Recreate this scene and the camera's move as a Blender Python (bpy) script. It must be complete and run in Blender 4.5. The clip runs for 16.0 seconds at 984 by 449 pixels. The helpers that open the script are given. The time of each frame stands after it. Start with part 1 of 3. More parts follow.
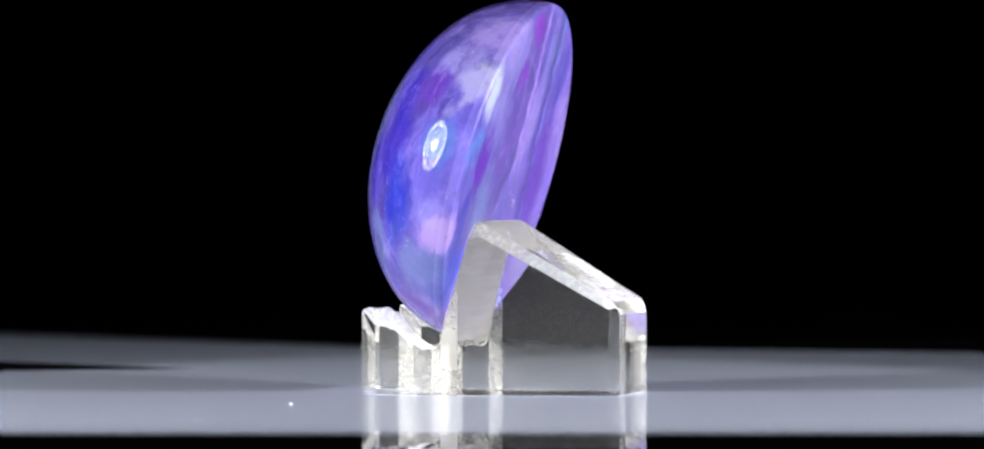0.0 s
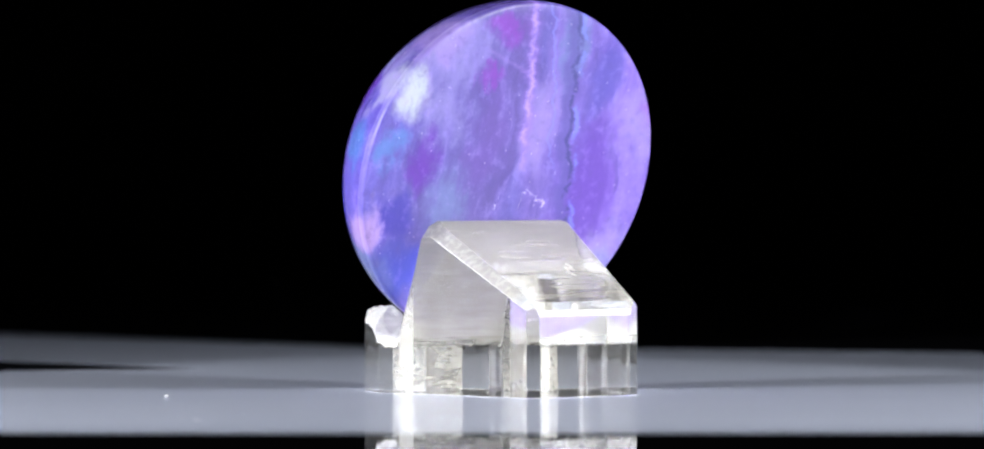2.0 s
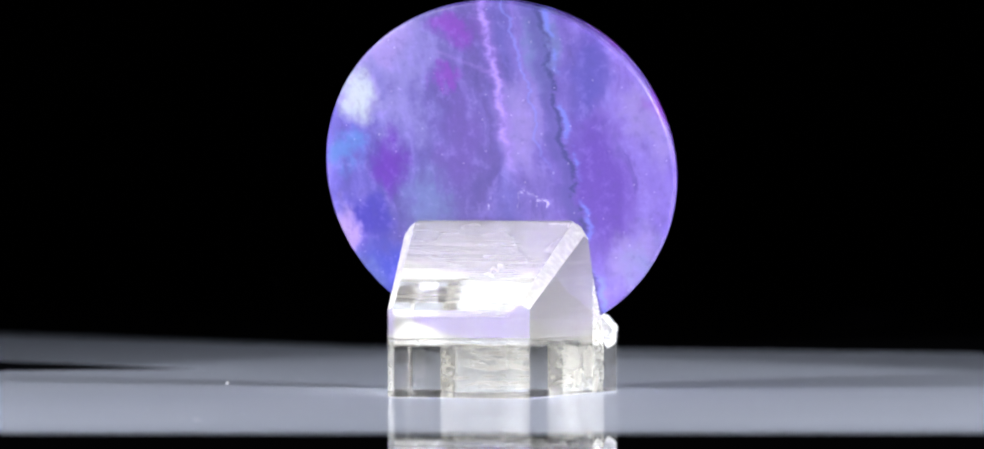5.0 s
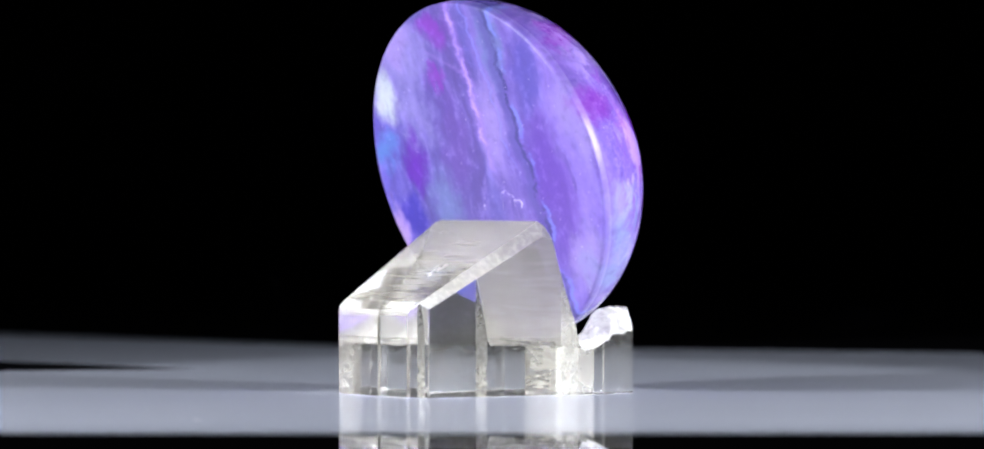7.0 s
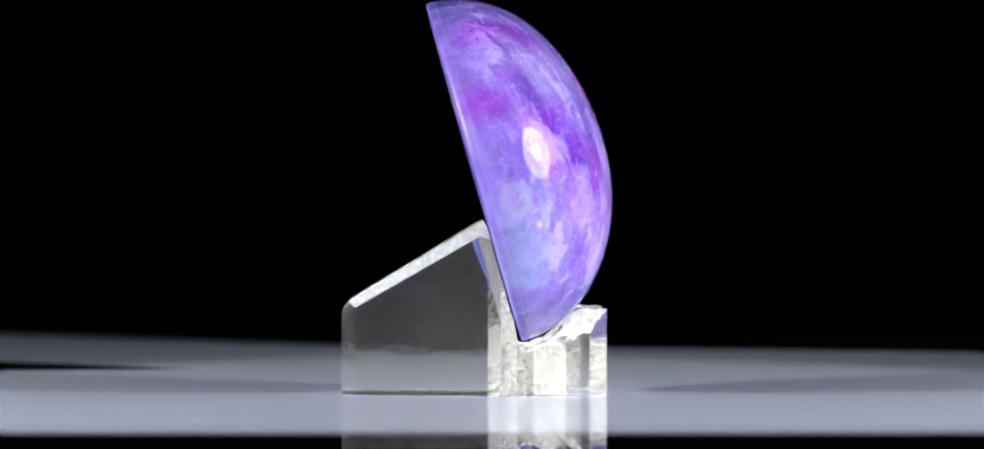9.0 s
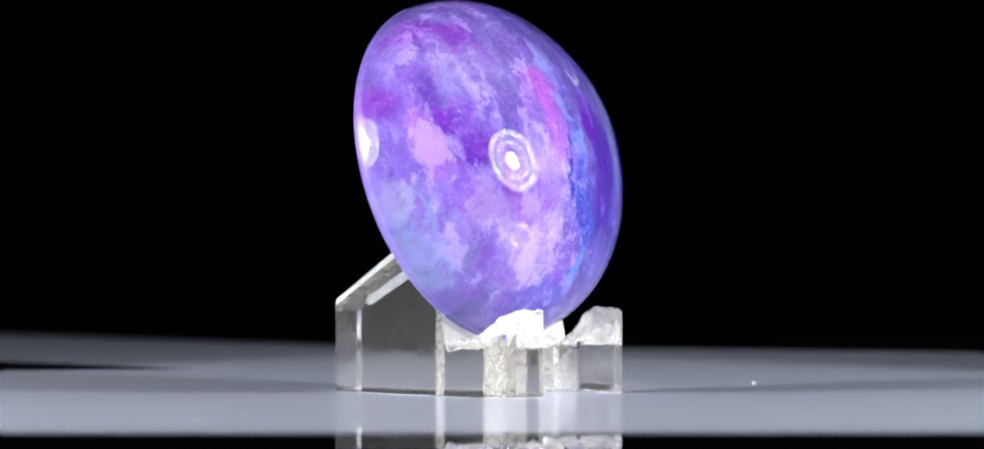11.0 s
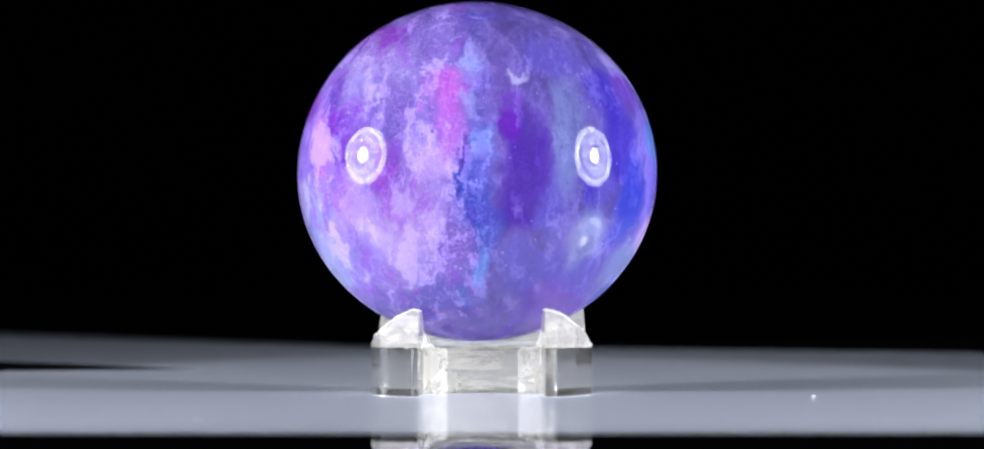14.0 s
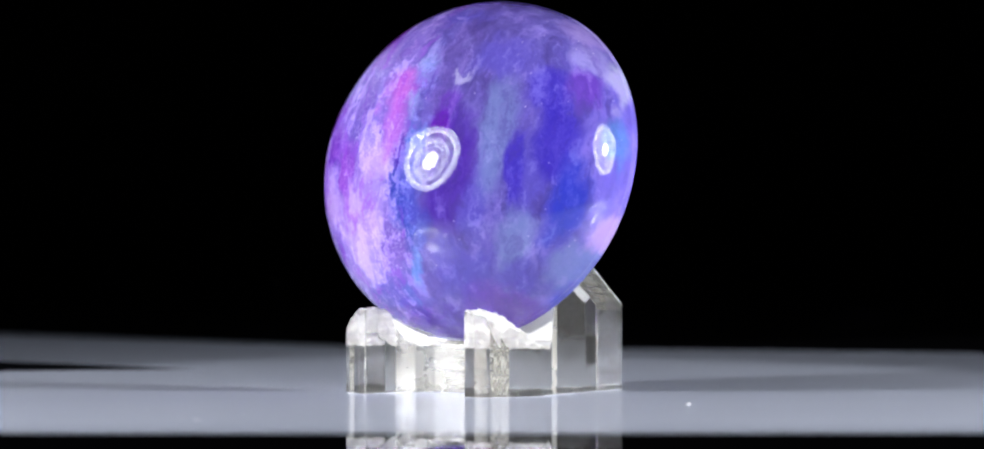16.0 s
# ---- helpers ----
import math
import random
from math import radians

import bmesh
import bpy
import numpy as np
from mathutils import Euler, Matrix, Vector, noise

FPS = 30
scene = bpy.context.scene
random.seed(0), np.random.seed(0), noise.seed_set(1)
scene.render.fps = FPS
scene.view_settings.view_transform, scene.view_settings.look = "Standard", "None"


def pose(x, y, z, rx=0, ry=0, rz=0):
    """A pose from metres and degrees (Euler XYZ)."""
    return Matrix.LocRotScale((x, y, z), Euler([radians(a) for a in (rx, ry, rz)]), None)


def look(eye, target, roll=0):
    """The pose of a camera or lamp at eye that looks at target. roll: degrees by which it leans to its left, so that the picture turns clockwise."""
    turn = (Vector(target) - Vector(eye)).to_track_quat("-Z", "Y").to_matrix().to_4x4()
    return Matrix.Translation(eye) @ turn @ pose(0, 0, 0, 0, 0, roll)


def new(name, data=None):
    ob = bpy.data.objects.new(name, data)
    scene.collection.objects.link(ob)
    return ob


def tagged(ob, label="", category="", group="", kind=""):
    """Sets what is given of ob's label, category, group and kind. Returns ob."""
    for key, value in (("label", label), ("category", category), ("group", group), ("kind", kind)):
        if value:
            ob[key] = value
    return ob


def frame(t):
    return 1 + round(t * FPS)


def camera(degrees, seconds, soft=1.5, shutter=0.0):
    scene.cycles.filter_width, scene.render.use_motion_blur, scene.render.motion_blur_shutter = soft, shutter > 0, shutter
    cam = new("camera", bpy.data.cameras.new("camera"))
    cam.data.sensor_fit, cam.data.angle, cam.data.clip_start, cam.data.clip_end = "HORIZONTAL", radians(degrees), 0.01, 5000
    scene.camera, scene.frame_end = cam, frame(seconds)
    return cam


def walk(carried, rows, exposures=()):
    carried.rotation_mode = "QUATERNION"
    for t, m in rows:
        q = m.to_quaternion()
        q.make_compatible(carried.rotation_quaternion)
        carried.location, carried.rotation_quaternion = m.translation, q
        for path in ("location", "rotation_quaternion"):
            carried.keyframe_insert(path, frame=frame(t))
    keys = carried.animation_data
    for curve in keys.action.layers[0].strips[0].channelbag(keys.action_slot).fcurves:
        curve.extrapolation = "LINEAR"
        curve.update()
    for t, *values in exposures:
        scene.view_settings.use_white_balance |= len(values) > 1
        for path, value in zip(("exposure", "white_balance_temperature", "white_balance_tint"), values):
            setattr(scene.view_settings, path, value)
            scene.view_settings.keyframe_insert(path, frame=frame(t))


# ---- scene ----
MM = 0.001
SECONDS = 16.0
STONE_WIDE, STONE_R, STONE_H, LEAN = 23.1, 22.4, 17.1, math.atan(0.285)
TURN_START, TURN_RATE = 165.0, 18.26      # degrees at the start, degrees a second, clockwise from above

# ---- camera: a long macro lens on a fixed tripod ----
cam = camera(12.0, SECONDS, soft=2.1)
EYE = (0.00024, -0.600, 0.0264)
EYE_POSE = pose(*EYE, 90 - 0.469, 0, 0)
walk(cam, [(0.0, EYE_POSE), (SECONDS, EYE_POSE)])
cam.data.dof.use_dof = True
cam.data.dof.focus_distance = 0.590
cam.data.dof.aperture_fstop = 32.0

# ---- world: a dark studio ----
world = bpy.data.worlds.new("studio")
scene.world = world
world.use_nodes = True
world.node_tree.nodes["Background"].inputs[0].default_value = (0.010, 0.011, 0.014, 1)
world.node_tree.nodes["Background"].inputs[1].default_value = 0.15
scene.view_settings.exposure = 0.0
LED_STRENGTH = 75.0
LAMP_LEFT, LAMP_RIGHT, AIM = Vector((-0.296, -0.157, 0.138)), Vector((0.298, -0.149, 0.127)), Vector((0, 0, 0.027))


def spot_light(eye, watts, cone):
    """The narrow beam of one reflector lamp."""
    lamp = bpy.data.lights.new("lamp_beam", "SPOT")
    lamp.energy, lamp.color, lamp.shadow_soft_size = watts, (0.965, 0.975, 1.0), 0.010
    lamp.spot_size, lamp.spot_blend = radians(cone), 0.10
    ob = new("lamp_beam", lamp)
    ob.matrix_basis = look(eye, AIM)


spot_light(LAMP_LEFT, 7.1, 34.7)
spot_light(LAMP_RIGHT, 7.1, 34.7)


# ---- small helpers ----
def part(name, bm, material, parent=None, label="", smooth=True):
    """One bmesh as one object, linked under parent."""
    me = bpy.data.meshes.new(name)
    bm.normal_update()
    bm.to_mesh(me)
    bm.free()
    if smooth:
        for p in me.polygons:
            p.use_smooth = True
    me.materials.append(material)
    ob = new(name, me)
    ob.parent = parent
    if label:
        tagged(ob, label)
    return ob


def prism(outline, low, high, axis):
    """A closed prism: an outline of (a, b) pairs drawn out from low to high along axis x, y or z."""
    bm = bmesh.new()
    place = {"x": lambda a, b, c: (c, a, b), "y": lambda a, b, c: (a, c, b), "z": lambda a, b, c: (a, b, c)}[axis]
    rings = [[bm.verts.new(place(a * MM, b * MM, c * MM)) for a, b in outline] for c in (low, high)]
    n = len(outline)
    bm.faces.new(rings[0])
    bm.faces.new(rings[1])
    for i in range(n):
        bm.faces.new((rings[0][i], rings[0][(i + 1) % n], rings[1][(i + 1) % n], rings[1][i]))
    bmesh.ops.recalc_face_normals(bm, faces=bm.faces[:])
    return bm


def carved(first, others):
    """The mesh of a bmesh after boolean steps: others holds (operation, bmesh)."""
    made = []

    def shape(bm):
        me = bpy.data.meshes.new("blank")
        bm.to_mesh(me)
        bm.free()
        ob = new("blank", me)
        made.append(ob)
        return ob

    base = shape(first)
    for operation, bm in others:
        m = base.modifiers.new("cut", "BOOLEAN")
        m.operation, m.object, m.solver = operation, shape(bm), "EXACT"
    m = base.modifiers.new("bevel", "BEVEL")
    m.width, m.segments, m.limit_method, m.angle_limit, m.harden_normals = 0.6 * MM, 3, "ANGLE", radians(28), True
    deps = bpy.context.evaluated_depsgraph_get()
    me = bpy.data.meshes.new_from_object(base.evaluated_get(deps))
    for ob in made:
        old = ob.data
        bpy.data.objects.remove(ob)
        bpy.data.meshes.remove(old)
    return me


# ---- materials ----
class Nodes:
    """Short names for building a node tree."""

    def __init__(self, name):
        self.material = bpy.data.materials.new(name)
        self.material.use_nodes = True
        self.tree = self.material.node_tree
        self.bsdf = self.tree.nodes["Principled BSDF"]

    def add(self, kind, values=(), **settings):
        node = self.tree.nodes.new(kind)
        for key, value in settings.items():
            setattr(node, key, value)
        for key, value in dict(values).items():
            self.put(node, key, value)
        return node

    def put(self, node, key, value):
        if isinstance(value, bpy.types.NodeSocket):
            self.tree.links.new(value, node.inputs[key])
        else:
            node.inputs[key].default_value = value

    def set(self, **values):
        for key, value in values.items():
            self.put(self.bsdf, key.replace("_", " "), value)

    def math(self, op, a, b=0.0, c=0.0):
        return self.add("ShaderNodeMath", {0: a, 1: b, 2: c}, operation=op).outputs[0]

    def vec(self, op, a, b=(0, 0, 0)):
        return self.add("ShaderNodeVectorMath", {0: a, 1: b}, operation=op).outputs[0]

    def noise(self, where, scale, detail=4.0, rough=0.55, warp=0.0):
        return self.add("ShaderNodeTexNoise", {"Vector": where, "Scale": scale, "Detail": detail, "Roughness": rough, "Distortion": warp})

    def ramp(self, value, stops):
        node = self.add("ShaderNodeValToRGB", {0: value})
        while len(node.color_ramp.elements) < len(stops):
            node.color_ramp.elements.new(0.5)
        for e, (at, colour) in zip(node.color_ramp.elements, stops):
            e.position, e.color = at, (*colour, 1)
        return node.outputs[0]

    def span(self, value, a, b, low=0.0, high=1.0):
        return self.add("ShaderNodeMapRange", {0: value, 1: a, 2: b, 3: low, 4: high}, interpolation_type="SMOOTHSTEP").outputs[0]

    def mix(self, factor, a, b, how="MIX"):
        node = self.add("ShaderNodeMix", data_type="RGBA", blend_type=how)
        for key, value in ((0, factor), (6, a), (7, b)):
            self.put(node, key, value if isinstance(value, (bpy.types.NodeSocket, float, int)) else (*value, 1))
        return node.outputs[2]

    def bump(self, height, strength, distance):
        return self.add("ShaderNodeBump", {"Height": height, "Strength": strength, "Distance": distance}).outputs[0]

    def coords(self):
        return self.add("ShaderNodeTexCoord").outputs["Object"]


def acrylic_material():
    n = Nodes("clear acrylic")
    where = n.coords()
    haze = n.noise(where, 260, 5)
    rough = n.span(haze.outputs[0], 0.45, 0.75, 0.01, 0.06)
    n.set(Base_Color=(0.985, 0.980, 0.935, 1), Transmission_Weight=0.985, IOR=1.49, Roughness=rough, Coat_Weight=0.25, Coat_Roughness=0.25, Coat_IOR=1.5)
    wave = n.noise(where, 150, 2, 0.5, 0.6)
    height = n.math("MULTIPLY_ADD", wave.outputs[0], 0.35, n.math("MULTIPLY", haze.outputs[0], 0.12))
    n.set(Normal=n.bump(height, 0.35, 0.0003))
    return n.material


def sawn_acrylic_material(name, least, most, tint, chips=0.0, blur=(0.10, 0.30), lines_share=0.14):
    """Faces left matt by the saw: cloudy, with fine lines across; least and most say how much of the light they scatter."""
    n = Nodes(name)
    where = n.coords()
    lines = n.noise(n.vec("MULTIPLY", where, (1.0, 0.05, 1.0)), 1700, 3)
    cloud = n.noise(where, 70, 4)
    clear = n.add("ShaderNodeBsdfRefraction", {"Color": (0.97, 0.97, 0.94, 1), "IOR": 1.49, "Roughness": n.span(cloud.outputs[0], 0.3, 0.7, *blur)})
    shine = n.add("ShaderNodeBsdfGlossy", {"Color": (1, 1, 1, 1), "Roughness": 0.35})
    white = n.add("ShaderNodeBsdfTranslucent", {"Color": (*tint, 1)})
    chalk = n.add("ShaderNodeBsdfDiffuse", {"Color": (*tint, 1)})
    dull = n.add("ShaderNodeMixShader", {0: 0.6, 1: white.outputs[0], 2: chalk.outputs[0]})
    relief = n.bump(lines.outputs[0], 0.09, 0.0002)
    if chips:
        rubble = n.noise(where, 420, 5, 0.6, 0.8)
        relief = n.bump(rubble.outputs[0], chips, 0.0012)
    for node in (clear, white, chalk, shine):
        n.put(node, "Normal", relief)
    share = n.math("ADD", n.span(lines.outputs[0], 0.40, 0.68, 0.0, lines_share), n.span(cloud.outputs[0], 0.25, 0.8, least, most))
    both = n.add("ShaderNodeMixShader", {0: share, 1: clear.outputs[0], 2: dull.outputs[0]})
    last = n.add("ShaderNodeMixShader", {0: 0.06, 1: both.outputs[0], 2: shine.outputs[0]})
    n.put(n.tree.nodes["Material Output"], "Surface", last.outputs[0])
    return n.material


def gloss_over(n, colour, rough, most):
    """A matt ground under a clear gloss that grows towards grazing view, up to the share most."""
    matt = n.add("ShaderNodeBsdfDiffuse", {"Color": colour if isinstance(colour, bpy.types.NodeSocket) else (*colour, 1)})
    shine = n.add("ShaderNodeBsdfGlossy", {"Color": (0.95, 0.96, 1.0, 1), "Roughness": rough})
    fresnel = n.add("ShaderNodeFresnel", {"IOR": 1.8}).outputs[0]
    both = n.add("ShaderNodeMixShader", {0: n.math("MINIMUM", fresnel, most), 1: matt.outputs[0], 2: shine.outputs[0]})
    n.put(n.tree.nodes["Material Output"], "Surface", both.outputs[0])


def board_material():
    n = Nodes("glossy white board")
    where = n.coords()
    wide = n.noise(where, 9, 3)
    fine = n.noise(where, 700, 4)
    colour = n.mix(n.span(wide.outputs[0], 0.3, 0.7), (0.55, 0.595, 0.73), (0.61, 0.655, 0.79))
    colour = n.mix(n.span(fine.outputs[0], 0.35, 0.7, 0.0, 0.12), colour, (0.56, 0.59, 0.72))
    gloss_over(n, colour, 0.020, 0.65)
    return n.material


def black_gloss_material():
    n = Nodes("glossy black board")
    fine = n.noise(n.coords(), 500, 4)
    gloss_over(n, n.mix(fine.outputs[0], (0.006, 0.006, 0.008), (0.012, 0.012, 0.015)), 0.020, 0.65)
    return n.material


def cloth_material():
    n = Nodes("black velvet")
    where = n.coords()
    fold = n.noise(where, 6, 4)
    nap = n.noise(where, 900, 3)
    n.set(Base_Color=n.mix(fold.outputs[0], (0.0015, 0.0015, 0.002), (0.004, 0.004, 0.005)), Roughness=0.95, Specular_IOR_Level=0.0)
    n.set(Normal=n.bump(nap.outputs[0], 0.3, 0.0005))
    return n.material


def plain_material(name, colour, rough, metal=0.0):
    n = Nodes(name)
    grain = n.noise(n.coords(), 300, 4)
    n.set(Base_Color=n.mix(n.math("MULTIPLY", grain.outputs[0], 0.3), colour, tuple(c * 0.7 for c in colour)), Roughness=rough, Metallic=metal)
    return n.material


def glow_material(name, colour, strength):
    n = Nodes(name)
    n.set(Base_Color=(0.8, 0.8, 0.8, 1), Emission_Color=(*colour, 1), Emission_Strength=strength)
    return n.material


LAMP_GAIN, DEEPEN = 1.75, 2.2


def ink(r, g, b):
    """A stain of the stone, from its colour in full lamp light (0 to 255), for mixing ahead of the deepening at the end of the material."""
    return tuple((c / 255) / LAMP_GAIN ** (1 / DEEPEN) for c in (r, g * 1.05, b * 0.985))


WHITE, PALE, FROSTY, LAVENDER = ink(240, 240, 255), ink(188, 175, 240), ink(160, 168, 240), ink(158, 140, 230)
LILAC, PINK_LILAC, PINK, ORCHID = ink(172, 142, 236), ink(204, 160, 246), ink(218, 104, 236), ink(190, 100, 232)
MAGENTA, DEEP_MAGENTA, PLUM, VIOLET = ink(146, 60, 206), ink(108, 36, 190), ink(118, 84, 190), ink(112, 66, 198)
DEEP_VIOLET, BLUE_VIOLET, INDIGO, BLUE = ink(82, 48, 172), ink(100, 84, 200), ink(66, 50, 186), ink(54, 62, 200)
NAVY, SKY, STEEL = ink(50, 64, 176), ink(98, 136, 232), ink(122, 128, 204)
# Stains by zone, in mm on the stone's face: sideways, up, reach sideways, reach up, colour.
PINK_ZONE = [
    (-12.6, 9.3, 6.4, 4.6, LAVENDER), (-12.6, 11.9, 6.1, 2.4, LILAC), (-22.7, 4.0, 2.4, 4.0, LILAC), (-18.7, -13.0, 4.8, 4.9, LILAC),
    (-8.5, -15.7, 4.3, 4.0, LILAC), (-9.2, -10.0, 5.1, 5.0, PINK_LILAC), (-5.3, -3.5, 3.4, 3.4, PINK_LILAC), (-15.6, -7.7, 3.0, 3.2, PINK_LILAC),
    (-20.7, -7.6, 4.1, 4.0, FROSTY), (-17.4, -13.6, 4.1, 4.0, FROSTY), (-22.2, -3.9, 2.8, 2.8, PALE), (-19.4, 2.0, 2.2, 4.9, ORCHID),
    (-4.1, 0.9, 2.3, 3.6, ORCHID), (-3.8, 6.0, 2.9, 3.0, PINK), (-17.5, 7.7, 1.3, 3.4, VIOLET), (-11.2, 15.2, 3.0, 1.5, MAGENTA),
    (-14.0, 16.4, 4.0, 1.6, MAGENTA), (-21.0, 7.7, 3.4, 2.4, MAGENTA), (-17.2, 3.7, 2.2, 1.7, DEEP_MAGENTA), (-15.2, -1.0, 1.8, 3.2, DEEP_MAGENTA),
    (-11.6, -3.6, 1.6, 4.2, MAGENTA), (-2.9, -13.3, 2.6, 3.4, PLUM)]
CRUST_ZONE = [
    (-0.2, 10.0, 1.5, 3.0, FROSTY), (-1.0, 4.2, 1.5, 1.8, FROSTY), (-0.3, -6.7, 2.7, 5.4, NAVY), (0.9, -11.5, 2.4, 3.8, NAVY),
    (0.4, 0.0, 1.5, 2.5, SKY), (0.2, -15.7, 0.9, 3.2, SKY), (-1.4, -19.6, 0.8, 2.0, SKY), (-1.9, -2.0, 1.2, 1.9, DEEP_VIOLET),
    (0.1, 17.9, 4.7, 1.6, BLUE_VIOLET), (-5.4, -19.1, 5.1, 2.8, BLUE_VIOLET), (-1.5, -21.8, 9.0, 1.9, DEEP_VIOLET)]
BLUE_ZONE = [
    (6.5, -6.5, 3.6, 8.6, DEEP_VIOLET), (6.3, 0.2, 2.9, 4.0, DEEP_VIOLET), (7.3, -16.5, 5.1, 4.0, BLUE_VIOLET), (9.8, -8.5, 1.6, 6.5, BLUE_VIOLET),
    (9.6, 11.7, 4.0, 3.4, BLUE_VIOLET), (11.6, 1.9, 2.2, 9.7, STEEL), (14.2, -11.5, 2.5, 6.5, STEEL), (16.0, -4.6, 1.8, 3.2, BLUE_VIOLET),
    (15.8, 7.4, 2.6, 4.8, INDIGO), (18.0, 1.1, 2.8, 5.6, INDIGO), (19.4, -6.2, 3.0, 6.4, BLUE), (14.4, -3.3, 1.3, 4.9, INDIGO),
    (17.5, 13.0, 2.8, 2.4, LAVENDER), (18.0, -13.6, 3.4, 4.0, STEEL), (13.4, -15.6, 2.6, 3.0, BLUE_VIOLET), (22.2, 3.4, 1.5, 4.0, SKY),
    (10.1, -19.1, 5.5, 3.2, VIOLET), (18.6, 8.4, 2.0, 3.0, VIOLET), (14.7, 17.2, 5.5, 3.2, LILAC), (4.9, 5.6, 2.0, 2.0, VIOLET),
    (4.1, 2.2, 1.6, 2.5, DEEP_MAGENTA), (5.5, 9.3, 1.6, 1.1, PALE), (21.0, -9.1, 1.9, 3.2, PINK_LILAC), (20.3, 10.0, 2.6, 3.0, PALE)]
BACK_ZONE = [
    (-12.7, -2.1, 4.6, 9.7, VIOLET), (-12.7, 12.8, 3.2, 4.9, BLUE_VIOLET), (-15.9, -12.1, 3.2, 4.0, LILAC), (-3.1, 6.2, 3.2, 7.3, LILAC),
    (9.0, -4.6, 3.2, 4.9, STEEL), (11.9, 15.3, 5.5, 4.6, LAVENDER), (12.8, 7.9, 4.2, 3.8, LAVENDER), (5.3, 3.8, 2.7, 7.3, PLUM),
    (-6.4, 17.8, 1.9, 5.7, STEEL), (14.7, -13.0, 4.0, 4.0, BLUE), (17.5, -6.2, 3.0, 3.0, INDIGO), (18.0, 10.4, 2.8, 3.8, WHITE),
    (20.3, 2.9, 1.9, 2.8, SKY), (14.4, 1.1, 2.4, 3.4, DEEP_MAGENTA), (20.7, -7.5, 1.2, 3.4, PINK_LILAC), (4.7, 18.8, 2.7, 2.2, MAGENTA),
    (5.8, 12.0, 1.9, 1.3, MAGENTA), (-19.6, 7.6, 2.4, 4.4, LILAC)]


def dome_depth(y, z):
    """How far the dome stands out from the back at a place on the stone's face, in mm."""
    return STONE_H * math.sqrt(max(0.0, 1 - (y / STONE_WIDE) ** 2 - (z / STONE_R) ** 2))


